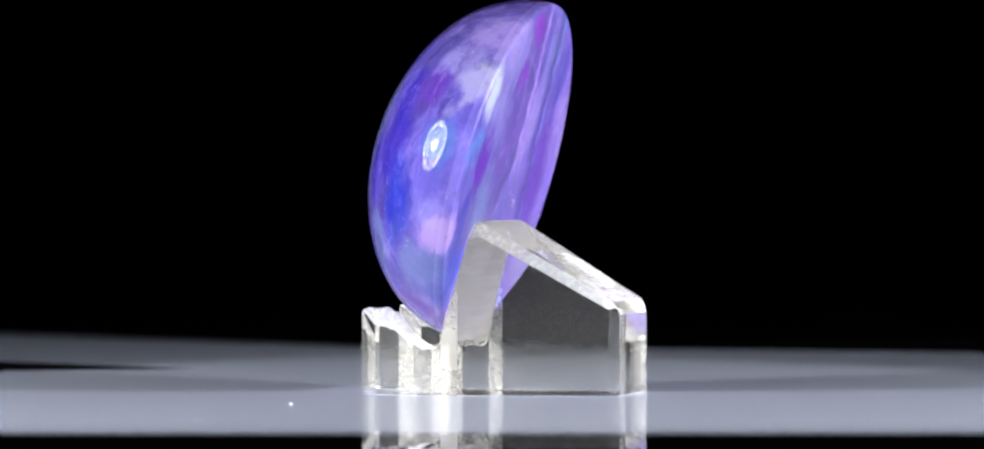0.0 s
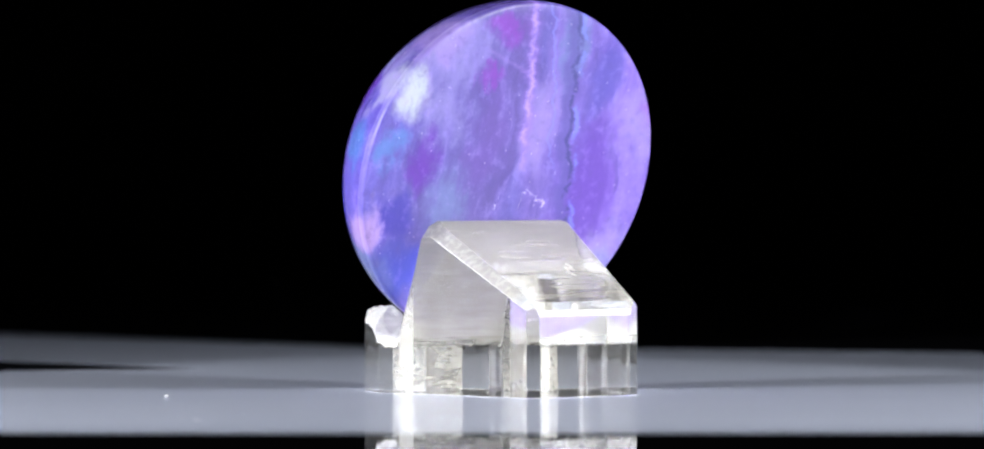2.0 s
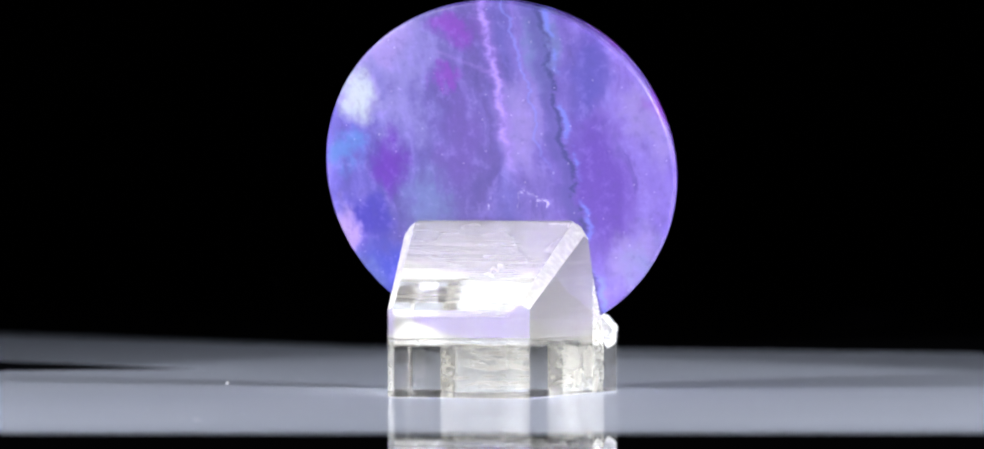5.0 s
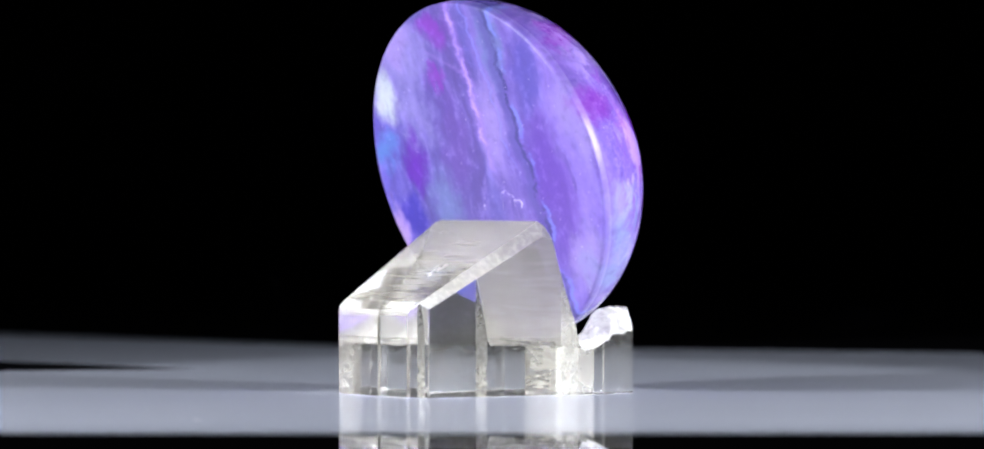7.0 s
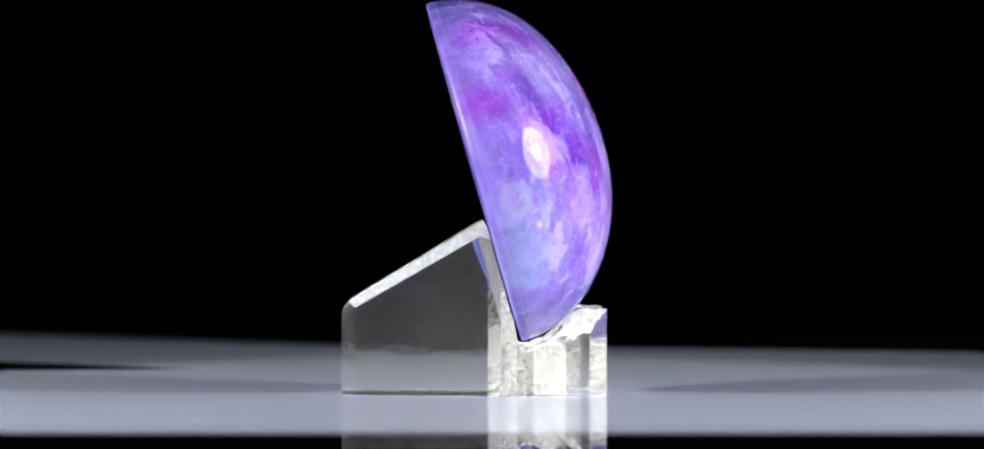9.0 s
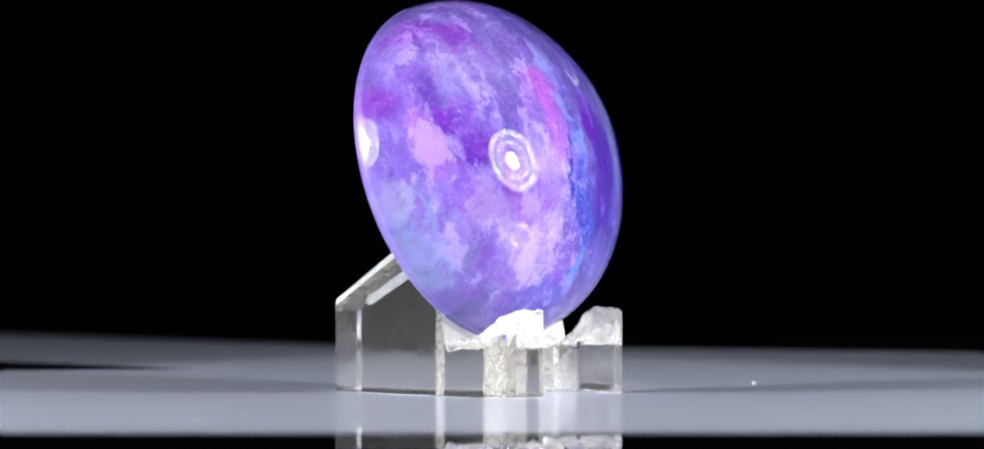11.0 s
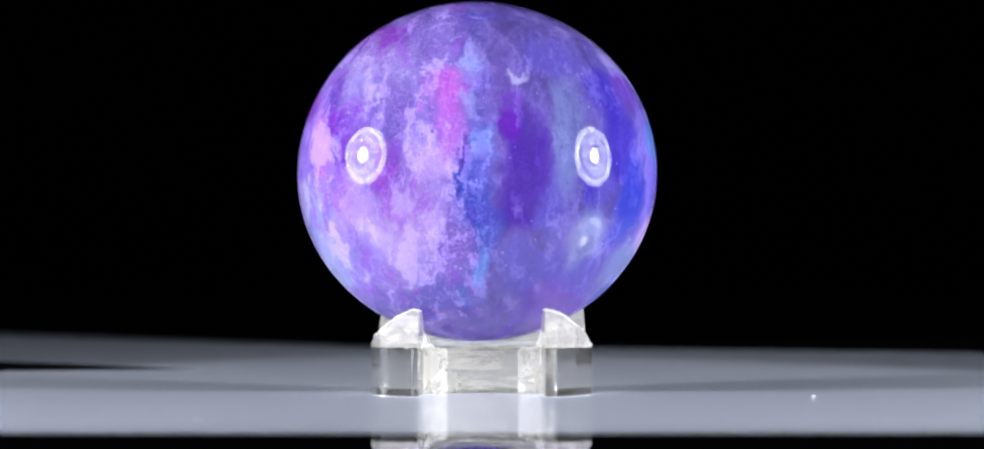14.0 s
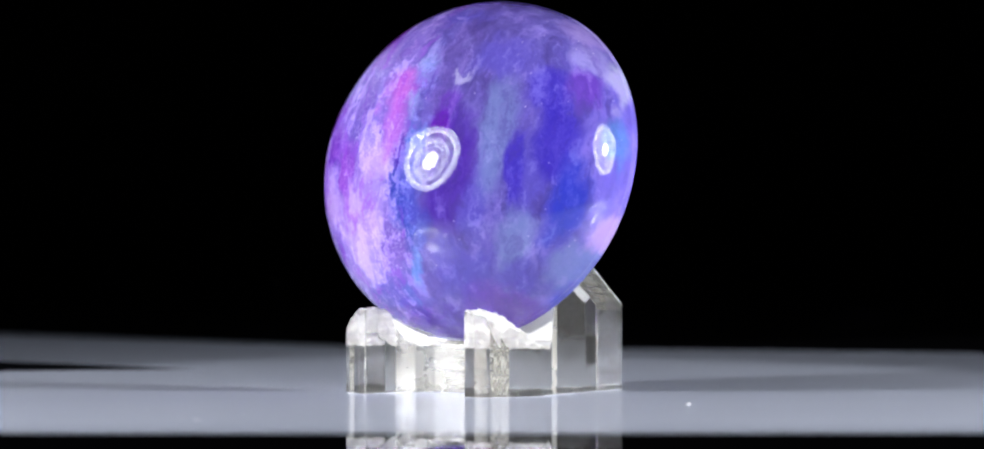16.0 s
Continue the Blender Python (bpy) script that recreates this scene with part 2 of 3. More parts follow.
def stone_material():
    n = Nodes("banded fluorite")
    where = n.vec("MULTIPLY", n.coords(), (1 / MM,) * 3)              # now in millimetres
    half = (0.5, 0.5, 0.5)
    soft = n.noise(where, 0.11, 4, 0.55)
    crumb = n.noise(where, 0.42, 7, 0.62)
    xyz = n.add("ShaderNodeSeparateXYZ", {0: where})
    dome = n.span(xyz.outputs[0], 1.0, 7.0)
    shift = n.vec("MULTIPLY", n.vec("SUBTRACT", soft.outputs[1], half), (5, 5, 5))
    grain = n.vec("MULTIPLY", n.vec("SUBTRACT", crumb.outputs[1], half), (2.8, 2.8, 3.6))
    bent = n.vec("ADD", n.vec("ADD", where, shift), grain)
    ragged = n.noise(n.vec("MULTIPLY", where, (1, 1, 0.5)), 0.30, 5, 0.6)
    tear = n.vec("MULTIPLY", n.vec("SUBTRACT", ragged.outputs[1], half), (5.5, 5.5, 8.0))
    bent = n.vec("ADD", bent, tear)
    bent_soft = n.vec("ADD", n.vec("ADD", where, shift), n.vec("MULTIPLY", tear, (0.3, 0.3, 1.3)))
    side = n.add("ShaderNodeSeparateXYZ", {0: bent})
    across = n.add("ShaderNodeMapRange", {0: side.outputs[1], 1: -23.0, 2: 23.0}).outputs[0]
    base = n.ramp(across, [
        (0.00, (0.45, 0.36, 0.71)), (0.14, (0.47, 0.38, 0.71)), (0.26, (0.38, 0.31, 0.62)), (0.34, (0.40, 0.33, 0.64)),
        (0.43, (0.41, 0.34, 0.64)), (0.48, (0.33, 0.30, 0.59)), (0.53, (0.33, 0.27, 0.54)), (0.64, (0.31, 0.27, 0.53)),
        (0.74, (0.35, 0.31, 0.59)), (0.84, (0.29, 0.26, 0.54)), (0.93, (0.34, 0.30, 0.64)), (1.00, (0.38, 0.34, 0.69))])
    # veils that run up and down
    streak = n.noise(n.vec("MULTIPLY", bent_soft, (0.5, 1.0, 0.22)), 0.42, 5, 0.58)
    colour = n.mix(n.span(streak.outputs[0], 0.50, 0.72, 0, 0.5), base, (0.53, 0.46, 0.78))
    colour = n.mix(n.span(streak.outputs[0], 0.49, 0.30, 0, 0.5), colour, (0.25, 0.21, 0.45))
    # clouds, and on the pink side of the dome sugary crumbs with pale rims
    cloud = n.noise(where, 0.22, 6, 0.62)
    colour = n.mix(n.span(cloud.outputs[0], 0.52, 0.74, 0, 0.36), colour, (0.56, 0.49, 0.83))
    colour = n.mix(n.span(cloud.outputs[0], 0.46, 0.28, 0, 0.40), colour, (0.29, 0.24, 0.52))
    pink_side = n.span(side.outputs[1], 3.0, -3.0)
    sugar = n.math("MULTIPLY", dome, n.math("MULTIPLY_ADD", pink_side, 0.9, 0.1))
    veil = n.noise(n.vec("MULTIPLY", bent_soft, (1, 1, 0.2)), 0.38, 6, 0.6, 0.4)
    calm = n.math("SUBTRACT", dome, sugar)
    colour = n.mix(n.math("MULTIPLY", n.span(veil.outputs[0], 0.50, 0.66, 0, 0.45), calm), colour, (0.41, 0.36, 0.66))
    colour = n.mix(n.math("MULTIPLY", n.span(veil.outputs[0], 0.48, 0.34, 0, 0.6), calm), colour, (0.22, 0.19, 0.40))
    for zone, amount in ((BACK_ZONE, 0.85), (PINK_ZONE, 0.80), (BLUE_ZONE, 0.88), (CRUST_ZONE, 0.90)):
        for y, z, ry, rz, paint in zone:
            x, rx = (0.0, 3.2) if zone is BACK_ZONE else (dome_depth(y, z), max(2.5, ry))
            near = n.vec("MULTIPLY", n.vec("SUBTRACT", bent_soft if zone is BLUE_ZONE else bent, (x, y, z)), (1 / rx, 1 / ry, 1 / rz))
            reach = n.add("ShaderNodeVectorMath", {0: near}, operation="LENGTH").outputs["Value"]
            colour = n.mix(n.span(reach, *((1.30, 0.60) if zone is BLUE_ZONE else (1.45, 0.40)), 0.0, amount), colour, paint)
    tall_grain = n.noise(n.vec("MULTIPLY", bent, (1, 1, 0.36)), 0.32, 6, 0.60, 0.6)
    colour = n.mix(n.math("MULTIPLY", n.span(tall_grain.outputs[0], 0.52, 0.61, 0, 0.60), sugar), colour, (0.70, 0.60, 0.94))
    colour = n.mix(n.math("MULTIPLY", n.span(tall_grain.outputs[0], 0.48, 0.38, 0, 0.48), sugar), colour, (0.48, 0.24, 0.70))
    facets = n.add("ShaderNodeTexVoronoi", {"Vector": n.vec("MULTIPLY", bent, (1, 1, 0.55)), "Scale": 0.42}, feature="F1")
    tone = n.add("ShaderNodeSeparateColor", {0: facets.outputs["Color"]}).outputs[0]
    colour = n.mix(n.math("MULTIPLY", n.span(tone, 0.55, 1.0, 0, 0.18), sugar), colour, (0.72, 0.63, 0.95))
    colour = n.mix(n.math("MULTIPLY", n.span(tone, 0.35, 0.0, 0, 0.26), sugar), colour, (0.44, 0.30, 0.64))
    stripe = n.noise(n.vec("MULTIPLY", bent, (1, 1, 0.09)), 0.46, 6, 0.62)
    colour = n.mix(n.math("MULTIPLY", n.span(stripe.outputs[0], 0.51, 0.68, 0, 0.32), calm), colour, (0.63, 0.60, 0.90))
    colour = n.mix(n.math("MULTIPLY", n.span(stripe.outputs[0], 0.49, 0.36, 0, 0.40), calm), colour, (0.25, 0.21, 0.45))
    thread = n.math("ABSOLUTE", n.math("SUBTRACT", crumb.outputs[0], 0.5))
    colour = n.mix(n.math("MULTIPLY", n.span(thread, 0.020, 0.0, 0, 0.22), n.math("MULTIPLY_ADD", sugar, 0.9, 0.1)), colour, (0.85, 0.76, 0.97))
    mottle = n.noise(where, 0.55, 7, 0.66)
    flat = n.math("SUBTRACT", 1.0, dome)
    colour = n.mix(n.math("MULTIPLY", n.span(mottle.outputs[0], 0.50, 0.68, 0, 0.30), flat), colour, (0.58, 0.51, 0.83))
    colour = n.mix(n.math("MULTIPLY", n.span(mottle.outputs[0], 0.48, 0.32, 0, 0.24), flat), colour, (0.28, 0.23, 0.47))
    # the flat back: a pale seam and a blue crack, both nearly upright
    wander = n.noise(n.vec("MULTIPLY", where, (0.2, 0.2, 1.0)), 0.30, 7, 0.62)
    y = n.math("ADD", xyz.outputs[1], n.math("MULTIPLY", n.math("SUBTRACT", wander.outputs[0], 0.5), 5.0))
    high = n.span(xyz.outputs[2], -3.0, 6.0)
    for at, lean, wide, paint, amount, fade in (
            (-1.9, 0.11, 1.7, (0.52, 0.39, 0.73), 0.55, high), (-1.9, 0.11, 0.75, (0.75, 0.61, 0.95), 0.55, n.math("MULTIPLY", high, n.span(crumb.outputs[0], 0.36, 0.56))),
            (-8.6, 0.14, 1.5, (0.30, 0.27, 0.54), 0.7, 1.0), (-9.6, 0.14, 0.75, (0.21, 0.20, 0.43), 0.85, n.span(crumb.outputs[0], 0.40, 0.52)),
            (-10.4, 0.14, 0.70, (0.41, 0.45, 0.80), 0.8, n.span(cloud.outputs[0], 0.44, 0.56)), (-6.8, 0.20, 0.35, (0.46, 0.48, 0.83), 0.5, high),
            (-30.2, 2.3, 1.3, (0.64, 0.50, 0.83), 0.22, n.span(n.math("ABSOLUTE", n.math("SUBTRACT", xyz.outputs[1], 3.4)), 4.2, 3.0))):
        gap = n.math("ABSOLUTE", n.math("SUBTRACT", y, n.math("MULTIPLY_ADD", xyz.outputs[2], lean, at)))
        here = n.math("MULTIPLY", n.math("MULTIPLY", n.span(gap, wide, 0.0, 0.0, amount), flat), fade)
        colour = n.mix(here, colour, paint)
    # the dome: a blue crust along the middle
    crust = n.math("ABSOLUTE", n.math("SUBTRACT", side.outputs[1], n.math("MULTIPLY_ADD", xyz.outputs[2], -0.03, 0.6)))
    tall = n.math("MULTIPLY", n.span(xyz.outputs[2], -17.0, -10.0), n.span(xyz.outputs[2], 16.0, 8.0))
    band = n.math("MULTIPLY", n.math("MULTIPLY", n.span(crust, 2.4, 0.5), dome), n.math("MULTIPLY_ADD", tall, 0.75, 0.25))
    colour = n.mix(n.math("MULTIPLY", band, 0.25), colour, (0.35, 0.33, 0.69))
    lump = n.noise(n.vec("ADD", where, grain), 0.75, 7, 0.68)
    colour = n.mix(n.math("MULTIPLY", band, n.span(lump.outputs[0], 0.50, 0.62, 0, 0.42)), colour, (0.58, 0.60, 0.97))
    # two pale scratches in an arc on the back
    arc = n.vec("MULTIPLY", n.vec("SUBTRACT", bent_soft, (0, -2.4, -5.6)), (0.0, 0.26, 0.75))
    round_arc = n.add("ShaderNodeVectorMath", {0: arc}, operation="LENGTH").outputs["Value"]
    scratch = n.math("MULTIPLY", n.span(n.math("ABSOLUTE", n.math("SUBTRACT", round_arc, 1.0)), 0.07, 0.0), n.span(crumb.outputs[0], 0.44, 0.52))
    scratch = n.math("MULTIPLY", n.math("MULTIPLY", scratch, flat), n.span(xyz.outputs[2], -5.2, -4.4))
    colour = n.mix(n.math("MULTIPLY", scratch, 0.75), colour, (0.92, 0.86, 0.97))
    speck = n.add("ShaderNodeTexVoronoi", {"Vector": where, "Scale": 0.9})
    rare = n.math("MULTIPLY", n.span(speck.outputs["Distance"], 0.12, 0.04), n.math("GREATER_THAN", n.add("ShaderNodeSeparateColor", {0: speck.outputs["Color"]}).outputs[0], 0.80))
    colour = n.mix(n.math("MULTIPLY", rare, 0.5), colour, (0.91, 0.85, 0.97))
    deep = n.add("ShaderNodeGamma", {"Color": colour, "Gamma": DEEPEN}).outputs[0]
    n.set(Base_Color=deep, IOR=1.55, Roughness=n.math("MULTIPLY_ADD", n.span(xyz.outputs[0], 2.2, 0.6), 0.42, n.span(crumb.outputs[0], 0.3, 0.8, 0.015, 0.04)),
          Subsurface_Weight=0.18, Subsurface_Radius=(0.6, 0.4, 1.0), Subsurface_Scale=0.0016)
    n.set(Normal=n.bump(crumb.outputs[0], 0.03, 0.0002))
    return n.material


ACRYLIC = acrylic_material()
SAWN = sawn_acrylic_material("sawn acrylic", 0.26, 0.42, (0.99, 0.96, 0.87))
STEEP = sawn_acrylic_material("steep sawn acrylic", 0.20, 0.31, (1.0, 0.97, 0.89), blur=(0.25, 0.40), lines_share=0.05)
CHIPPED = sawn_acrylic_material("chipped white acrylic", 0.44, 0.72, (0.98, 0.96, 0.90), chips=0.5)
FROST = sawn_acrylic_material("frosted acrylic", 0.12, 0.22, (0.98, 0.95, 0.85))
BRUSHED = sawn_acrylic_material("brushed acrylic", 0.12, 0.22, (1.0, 0.95, 0.83), lines_share=0.07)
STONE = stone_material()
BOARD = board_material()
BLACK_GLOSS = black_gloss_material()
VELVET = cloth_material()
SHELL = plain_material("black lamp plastic", (0.012, 0.012, 0.013), 0.4)
MIRROR = plain_material("lamp reflector", (0.55, 0.56, 0.58), 0.25, 1.0)
LED = glow_material("led chip", (0.93, 0.96, 1.0), 28.0)
LED_DIM = glow_material("reflector facet", (0.93, 0.96, 1.0), LED_STRENGTH * 0.40)
GRIME = plain_material("grey grime", (0.30, 0.31, 0.36), 0.6)
DUST = plain_material("pale dust", (0.8, 0.8, 0.82), 0.8)


# ---- the large structure ----
def box(name, low, high, material, parent=None, label="", bevel=0.0):
    bm = bmesh.new()
    bmesh.ops.create_cube(bm, size=1.0)
    for v in bm.verts:
        v.co = [(a + b) / 2 + c * (b - a) for a, b, c in zip(low, high, v.co)]
    if bevel:
        bmesh.ops.bevel(bm, geom=bm.edges[:], offset=bevel, segments=2, affect="EDGES")
    return part(name, bm, material, parent, label, smooth=False)


def build_room():
    # back outline cut where the light ends; left notch bares black board as shade
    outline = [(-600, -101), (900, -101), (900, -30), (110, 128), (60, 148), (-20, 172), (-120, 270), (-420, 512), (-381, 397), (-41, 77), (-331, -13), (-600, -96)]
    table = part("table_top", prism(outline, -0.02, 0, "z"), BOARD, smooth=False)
    tagged(table, "glossy white table sheet cut to the shape of the lit area", "table", kind="structure")
    # behind the sheet and in its notch this black stands for unlit table
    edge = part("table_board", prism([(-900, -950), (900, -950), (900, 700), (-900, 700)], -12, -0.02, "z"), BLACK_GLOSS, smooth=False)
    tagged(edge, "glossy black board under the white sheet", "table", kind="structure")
    velvet = box("backdrop", (-1.6, 1.20, -0.75), (1.6, 1.21, 1.6), VELVET)
    tagged(velvet, "plain black velvet backdrop behind the table", "backdrop", kind="structure")
    floor = box("floor", (-1.6, -1.6, -0.78), (1.6, 1.21, -0.75), VELVET)
    tagged(floor, "dark floor of the studio", "floor", kind="structure")
    ceiling = box("ceiling", (-1.6, -1.6, 1.6), (1.6, 1.21, 1.63), VELVET)
    tagged(ceiling, "dark ceiling of the studio", "ceiling", kind="structure")
    for name, low, high in (("wall_west", (-1.63, -1.6, -0.75), (-1.6, 1.21, 1.6)), ("wall_east", (1.6, -1.6, -0.75), (1.63, 1.21, 1.6)),
                            ("wall_south", (-1.6, -1.63, -0.75), (1.6, -1.6, 1.6))):
        tagged(box(name, low, high, VELVET), "dark wall of the studio", "wall", kind="structure")


# ---- the things ----
def edge_wedge(a, b, side, wide):
    """A cutter that planes off the edge from a to b (mm) between the slope on top and the upright side."""
    along = (b - a).normalized()
    up = Vector((-0.514, 0, 0.858))
    out = Vector((-0.15, side * 0.99, 0)).normalized()
    inward = up.cross(along).normalized()
    inward *= -1 if inward.y * side > 0 else 1
    down = out.cross(along).normalized()
    down *= -1 if down.z > 0 else 1
    bm = bmesh.new()
    rings = []
    for end in (a - along * 4, b + along * 4):
        p, q = end + inward * wide, end + down * wide
        rings.append([bm.verts.new(v * MM) for v in (p + (p - q) * 0.6, q + (q - p) * 0.6, end + up * 3 + out * 3)])
    bm.faces.new(rings[0])
    bm.faces.new(rings[1])
    for i in range(3):
        bm.faces.new((rings[0][i], rings[0][(i + 1) % 3], rings[1][(i + 1) % 3], rings[1][i]))
    bmesh.ops.recalc_face_normals(bm, faces=bm.faces[:])
    return bm


def roughened(me, index):
    """Break up the faces of one material into small chipped pieces; the rest keeps its plane faces."""
    bm = bmesh.new()
    bm.from_mesh(me)
    for _ in range(6):
        chipped = [f for f in bm.faces if f.material_index == index]
        bmesh.ops.triangulate(bm, faces=[f for f in chipped if len(f.verts) > 3])
        chipped = [f for f in bm.faces if f.material_index == index]
        long = {e for f in chipped for e in f.edges if e.calc_length() > 0.7 * MM}
        bmesh.ops.subdivide_edges(bm, edges=list(long), cuts=1)
    bmesh.ops.triangulate(bm, faces=[f for f in bm.faces if f.material_index == index and len(f.verts) > 3])
    for v in {v for f in bm.faces if f.material_index == index for v in f.verts}:
        p = v.co / MM
        chip = noise.noise(p * 0.9) * 0.34 + noise.noise(p * 2.2) * 0.22
        v.co += Vector((0, 0, min(0.12, chip - 0.10) * MM))
    bm.to_mesh(me)
    bm.free()
    if "custom_normal" in me.attributes:
        me.attributes.remove(me.attributes["custom_normal"])
    for p in me.polygons:
        p.use_smooth = False
    return me


def build_stand():
    oy = -0.9
    plan = [(-18.8, -7.6), (-17.2, -10.1), (1.2, -13.3), (3.2, -14.2), (6.5, -15.0), (12.4, -13.7), (14.6, -9.8), (14.6, -8.8), (9.0, -8.3),
            (6.0, -7.5), (4.6, -5.4), (4.1, -0.9), (4.6, 3.6), (6.0, 5.7), (9.0, 6.5), (14.6, 7.0), (14.6, 8.6), (12.2, 10.9), (6.5, 13.0), (3.2, 12.2),
            (1.2, 11.5), (-17.6, 8.2), (-18.8, 7.0)]
    side = [(-19.6, 0.0), (-18.9, 9.8), (-18.6, 10.9), (-17.8, 11.9), (-1.6, 21.7), (-1.0, 22.0), (-0.6, 21.5), (2.8, 9.4), (3.2, 7.2), (3.7, 6.1), (5.4, 6.0),
            (7.2, 6.8), (8.8, 8.2), (10.0, 10.2), (11.2, 10.9), (15.2, 10.9), (15.2, 0.0)]
    arch = [(-15, -1), (15, -1), (15, 14), (12.6, 18.0), (12.2, 19.6), (11.3, 21.2), (9.8, 22.2), (9.0, 23), (-9.0, 23), (-9.8, 22.2), (-11.3, 21.2), (-12.2, 19.6), (-12.6, 18.0), (-15, 14)]
    wedges = []
    for s in (1, -1):
        wedge = [(s * a + oy, b) for a, b in ((6.5, 11.1), (8.6, 10.9), (10.2, 10.3), (11.8, 9.2), (13.2, 7.9), (15.5, 6.9), (15.5, 13.0), (6.5, 13.0))]
        wedges.append(("DIFFERENCE", prism(wedge, 6.4, 16.0, "x")))
    for s in (1, -1):
        wedges.append(("DIFFERENCE", edge_wedge(Vector((-18.0, s * 9.5 + oy, 11.9)), Vector((-1.6, s * 12.0 + oy, 21.7)), s, 1.5)))
    me = carved(prism(plan, 0.0, 24.0, "z"),
                [("INTERSECT", prism(side, -20, 20, "y")), ("INTERSECT", prism([(a + oy, b) for a, b in arch], -25, 25, "x")), *wedges])
    me.materials.clear()
    me.materials.append(ACRYLIC)
    me.materials.append(SAWN)
    me.materials.append(BRUSHED)
    me.materials.append(FROST)
    me.materials.append(STEEP)
    me.materials.append(CHIPPED)
    for p in me.polygons:
        slope = p.normal.x < -0.3 and p.center.x < 0 and abs(p.normal.y) < 0.3
        channel = p.center.x > 4 * MM and p.normal.x > 0.2 and abs(p.center.y - oy * MM) < 8.4 * MM and abs(p.normal.z) < 0.2
        steep = p.normal.x > 0.5 and p.normal.z > 0.12 and p.center.x < 3.3 * MM
        cradle = p.center.x > 2.9 * MM and p.normal.z > 0.12
        groove = cradle and abs(p.center.y - oy * MM) < 6.0 * MM
        # flared corners: frosted white put in for the glow of refracted lamp light
        flare = abs(p.center.y - oy * MM) > 10.6 * MM and 0.5 * MM < p.center.x < 3.4 * MM and abs(p.normal.z) < 0.3 and p.area > 4e-6
        p.material_index = 4 if steep else 3 if channel or groove or flare else 5 if cradle else 2 if slope and p.normal.z > 0.12 else int(p.normal.z > 0.12)
    me = roughened(me, 5)
    me.name = "display_stand"
    stand = new("display_stand", me)
    stand.visible_shadow = False                 # clear acrylic lets the light through
    tagged(stand, "clear cut acrylic display stand holding the purple stone", "stand")
    return stand


STONE_AT = pose(-2.1 * MM, -1.7 * MM, 28.1 * MM, 0, -math.degrees(LEAN), 0)


def build_stone():
    """A round cabochon: local x points out of the dome, the flat back lies in x = 0."""
    bm = bmesh.new()
    rings, around = 44, 128
    # (radius, depth) from the middle of the back outwards
    profile = [(STONE_R * k / 14, 0.0) for k in range(1, 14)] + [(STONE_R - 0.35, 0.0), (STONE_R - 0.1, 0.1), (STONE_R, 0.4)]
    for k in range(1, rings):
        a = math.pi / 2 * k / rings
        profile.append((STONE_R * math.cos(a) ** 0.97, 0.4 + (STONE_H - 0.4) * math.sin(a)))
    back, tip = bm.verts.new((0, 0, 0)), bm.verts.new((STONE_H * MM, 0, 0))
    loops = []
    for r, x in profile:
        loop = []
        for j in range(around):
            b = 2 * math.pi * j / around
            p = Vector((x, r * math.cos(b) * STONE_WIDE / STONE_R, r * math.sin(b)))
            if x > 0.5:
                p *= 1 + 0.012 * (noise.noise(p * 0.07) - 0.1) * min(1, (x - 0.5) / 5)
            loop.append(bm.verts.new(p * MM))
        loops.append(loop)
    for j in range(around):
        k = (j + 1) % around
        bm.faces.new((back, loops[0][j], loops[0][k]))
        bm.faces.new((tip, loops[-1][k], loops[-1][j]))
        for a, b in zip(loops, loops[1:]):
            bm.faces.new((a[j], b[j], b[k], a[k]))
    bmesh.ops.recalc_face_normals(bm, faces=bm.faces[:])
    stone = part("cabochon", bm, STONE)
    tagged(stone, "polished purple and blue banded fluorite cabochon leaning in the stand", "gemstone")
    return stone


def lathe(bm, rows, k=1.0, around=48):
    """Turn (radius, height) rows in metres about z."""
    loops = [[bm.verts.new((k * r * math.cos(2 * math.pi * j / around), k * r * math.sin(2 * math.pi * j / around), k * z)) for j in range(around)] for r, z in rows]
    for a, b in zip(loops, loops[1:]):
        for j in range(around):
            i = (j + 1) % around
            bm.faces.new((a[j], a[i], b[i], b[j]))
    return loops


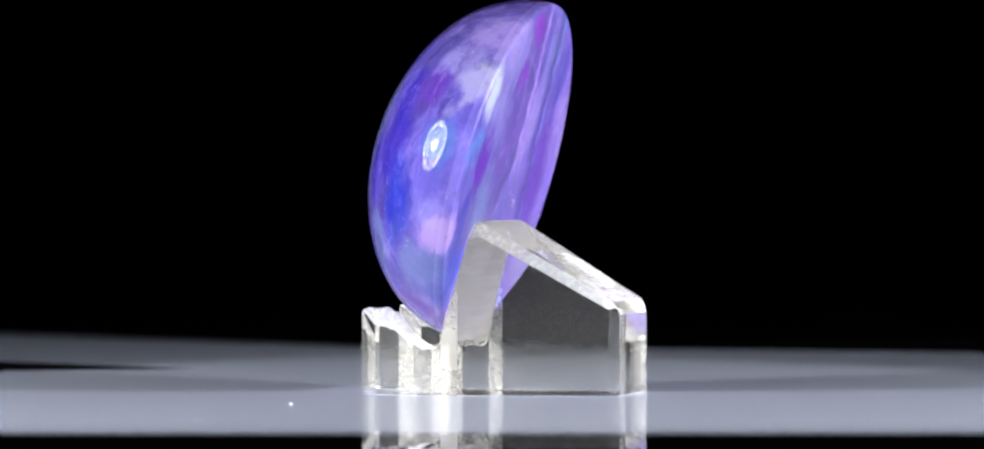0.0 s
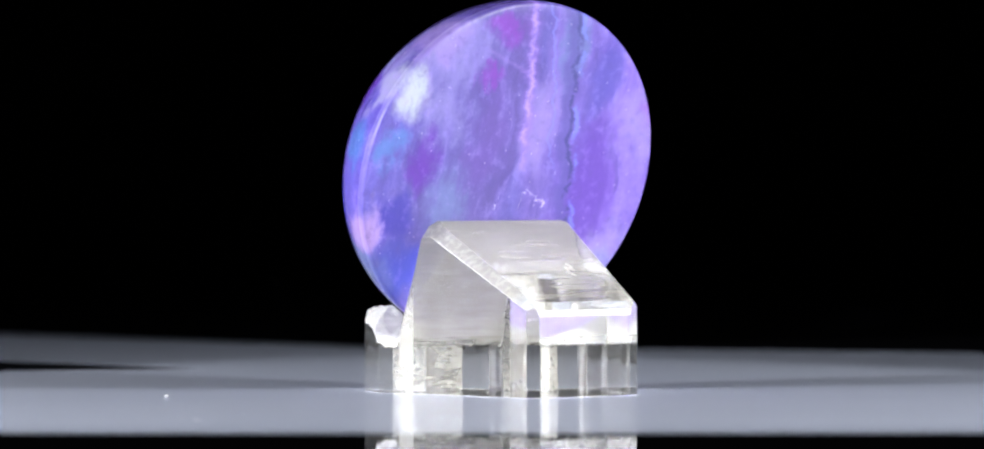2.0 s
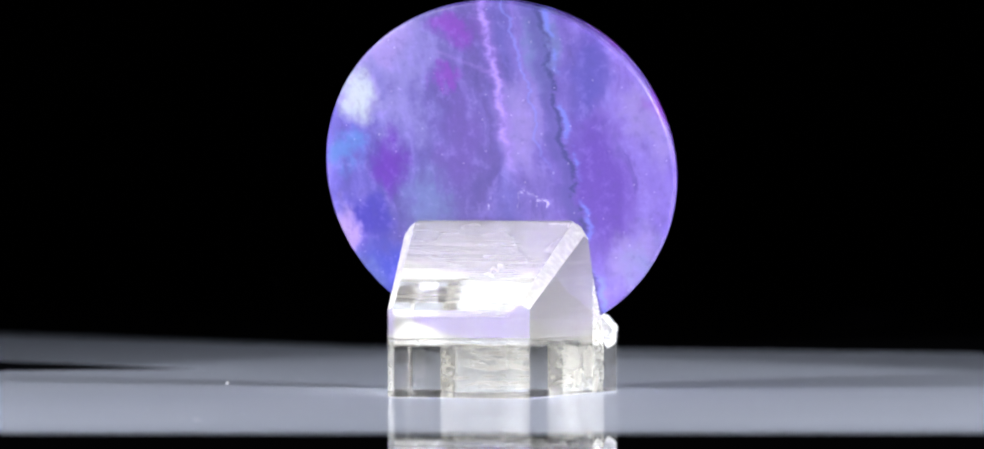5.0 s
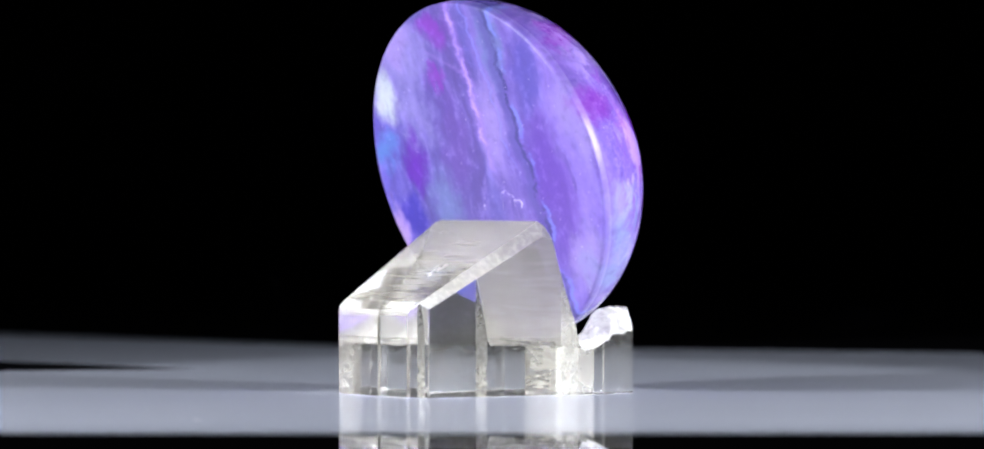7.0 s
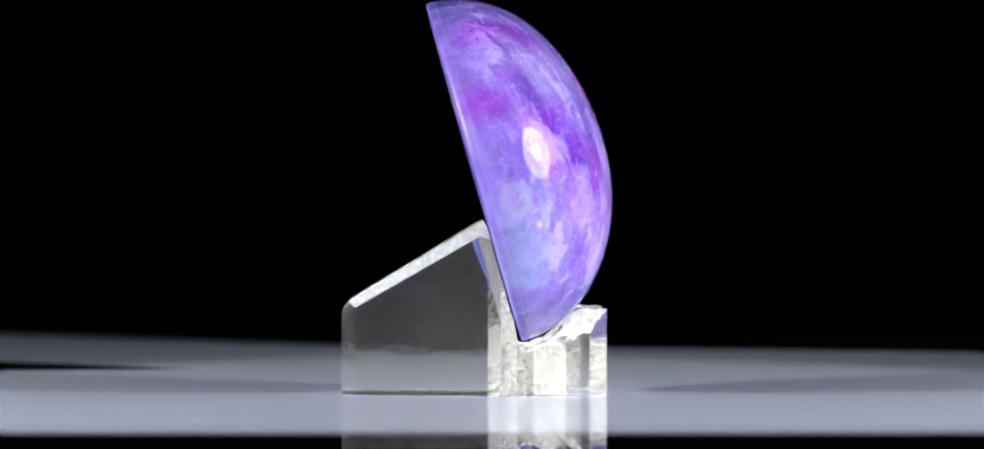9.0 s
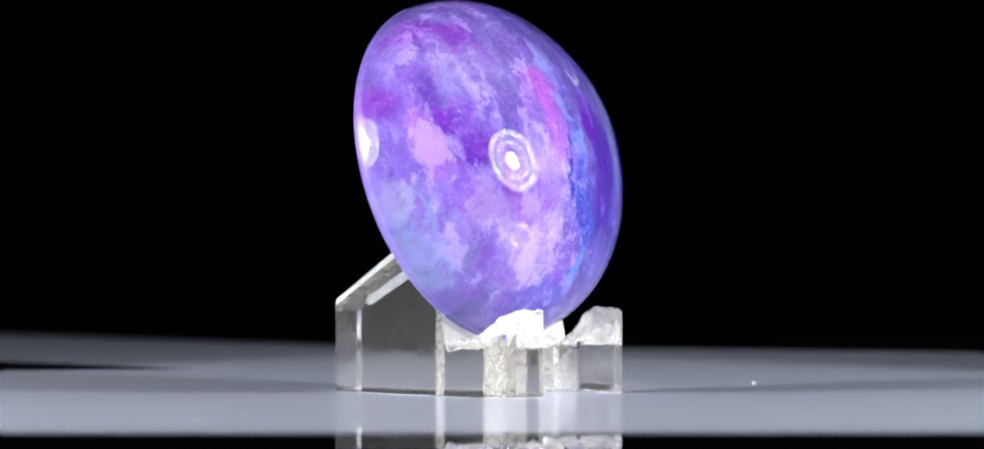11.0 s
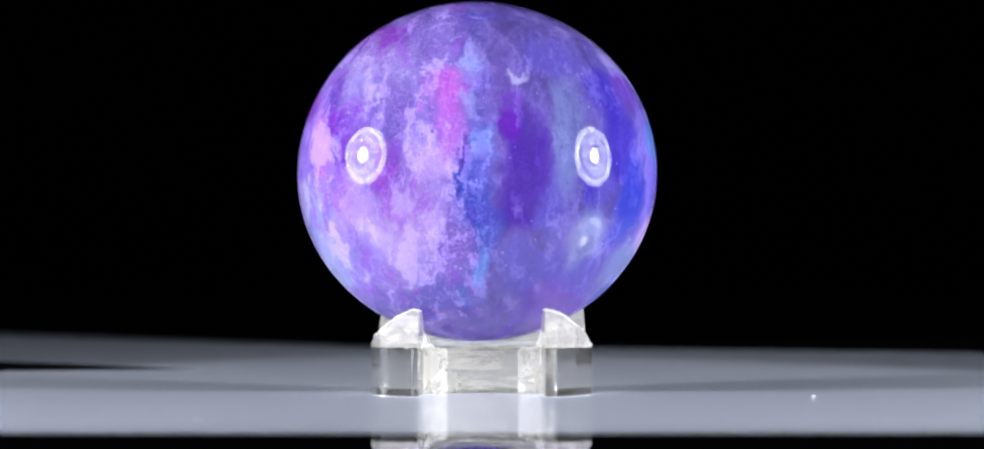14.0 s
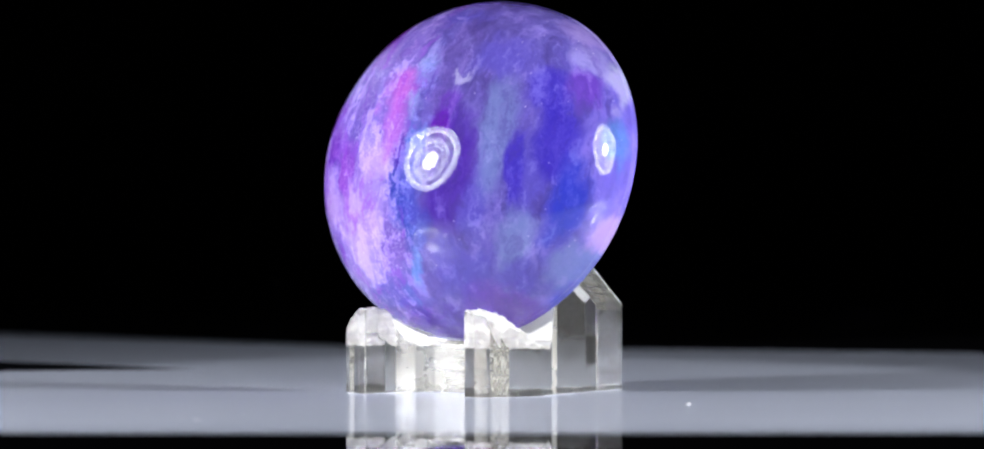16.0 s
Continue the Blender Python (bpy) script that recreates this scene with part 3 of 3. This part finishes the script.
def build_lamp(eye):
    """A round reflector lamp on a post; the head shines along its own -z."""
    size = 1.75
    lamp = new("spot_lamp")
    lamp.matrix_basis = Matrix.Translation((eye.x, eye.y, 0))
    tagged(lamp, "round lit reflector lamp on a black post", "lamp", "lamps beside the stone")
    head = Matrix.Translation((-eye.x, -eye.y, 0)) @ look(eye, AIM)

    def piece(name, bm, material, label="", parent=lamp):
        bm.transform(head)
        return part(name, bm, material, parent, label)

    bm = bmesh.new()
    lathe(bm, [(0.044, -0.022), (0.048, -0.022), (0.048, -0.004), (0.034, 0.030), (0.020, 0.046), (0.0005, 0.047)], size)
    housing = piece("housing", bm, SHELL)
    bm = bmesh.new()
    lathe(bm, [(0.0440, -0.0218), (0.040, -0.010), (0.030, 0.004), (0.0145, 0.018)], size)
    piece("reflector", bm, MIRROR, "bright metal reflector", housing)
    bm = bmesh.new()
    lathe(bm, [(0.0145, 0.0179), (0.008, 0.0172), (0.0004, 0.0170)], size)
    piece("led_chip", bm, LED, "glowing white led chip", housing)
    for radius, z, wide, count in ((0.0215, 0.0070, 0.0008, 18), (0.0285, 0.0020, 0.0008, 26), (0.0385, -0.0120, 0.0014, 34)):
        bm = bmesh.new()
        for j in range(count):
            a0, a1 = (2 * math.pi * (j + f) / count for f in (0.18, 0.82))
            grow = 1 + 0.5 * noise.noise((j * 1.7, radius * 900, 0))
            bm.faces.new([bm.verts.new(Vector((r * math.cos(a), r * math.sin(a), z + (-0.0012 if r > radius else 0))) * size) for r, a in
                          ((radius - wide * grow, a0), (radius + wide, a0), (radius + wide, a1), (radius - wide * grow, a1))])
        piece("facet_ring", bm, LED_DIM, "ring of bright reflector facets", housing)
    back = head @ Vector((0, 0, 0.030 * size))
    bm = bmesh.new()
    lathe(bm, [(0.0005, 0.0), (0.045, 0.0), (0.045, 0.008), (0.041, 0.011), (0.0005, 0.011)])
    bm.transform(Matrix.Translation((back.x, back.y, 0)))
    part("base", bm, SHELL, lamp)
    bm = bmesh.new()
    lathe(bm, [(0.0005, 0.010), (0.006, 0.010), (0.006, back.z), (0.0005, back.z)])
    bm.transform(Matrix.Translation((back.x, back.y, 0)))
    part("post", bm, SHELL, lamp)
    return lamp


def build_dust():
    bm = bmesh.new()
    bmesh.ops.create_icosphere(bm, subdivisions=2, radius=0.00026)
    for v in bm.verts:
        v.co.z *= 0.5
        v.co *= 1 + 0.3 * noise.noise(v.co * 4000)
    a = radians(236)
    for v in bm.verts:
        v.co += Vector((0.043 * math.cos(a), 0.043 * math.sin(a), 0.00016))
    bm.transform(Matrix.Rotation(radians(-TURN_START), 4, "Z"))
    dust = part("dust_speck", bm, DUST)
    return tagged(dust, "tiny pale dust speck on the white table", "dust")


def build_smudge():
    bm = bmesh.new()
    bmesh.ops.create_icosphere(bm, subdivisions=2, radius=0.0005)
    for v in bm.verts:
        v.co *= 1 + 0.35 * noise.noise(v.co * 2500)
        v.co.z *= 0.06
    bm.transform(Matrix.Translation((-0.033, -0.072, 0.00003)))
    return tagged(part("smudge", bm, GRIME), "faint grey smudge on the white table sheet", "smudge")


build_room()
build_smudge()
stand = build_stand()
stone = build_stone()
dust = build_dust()
build_lamp(LAMP_LEFT)
build_lamp(LAMP_RIGHT)


def motions():
    """The stand, the stone and the dust turn together about the upright axis."""
    rows = [(k * 0.5, TURN_START - TURN_RATE * k * 0.5) for k in range(33)]
    walk(stand, [(t, pose(0, 0, 0.00003, 0, 0, a)) for t, a in rows])
    walk(dust, [(t, pose(0, 0, 0, 0, 0, a)) for t, a in rows])
    walk(stone, [(t, pose(0, 0, 0.00003, 0, 0, a) @ STONE_AT) for t, a in rows])


motions()
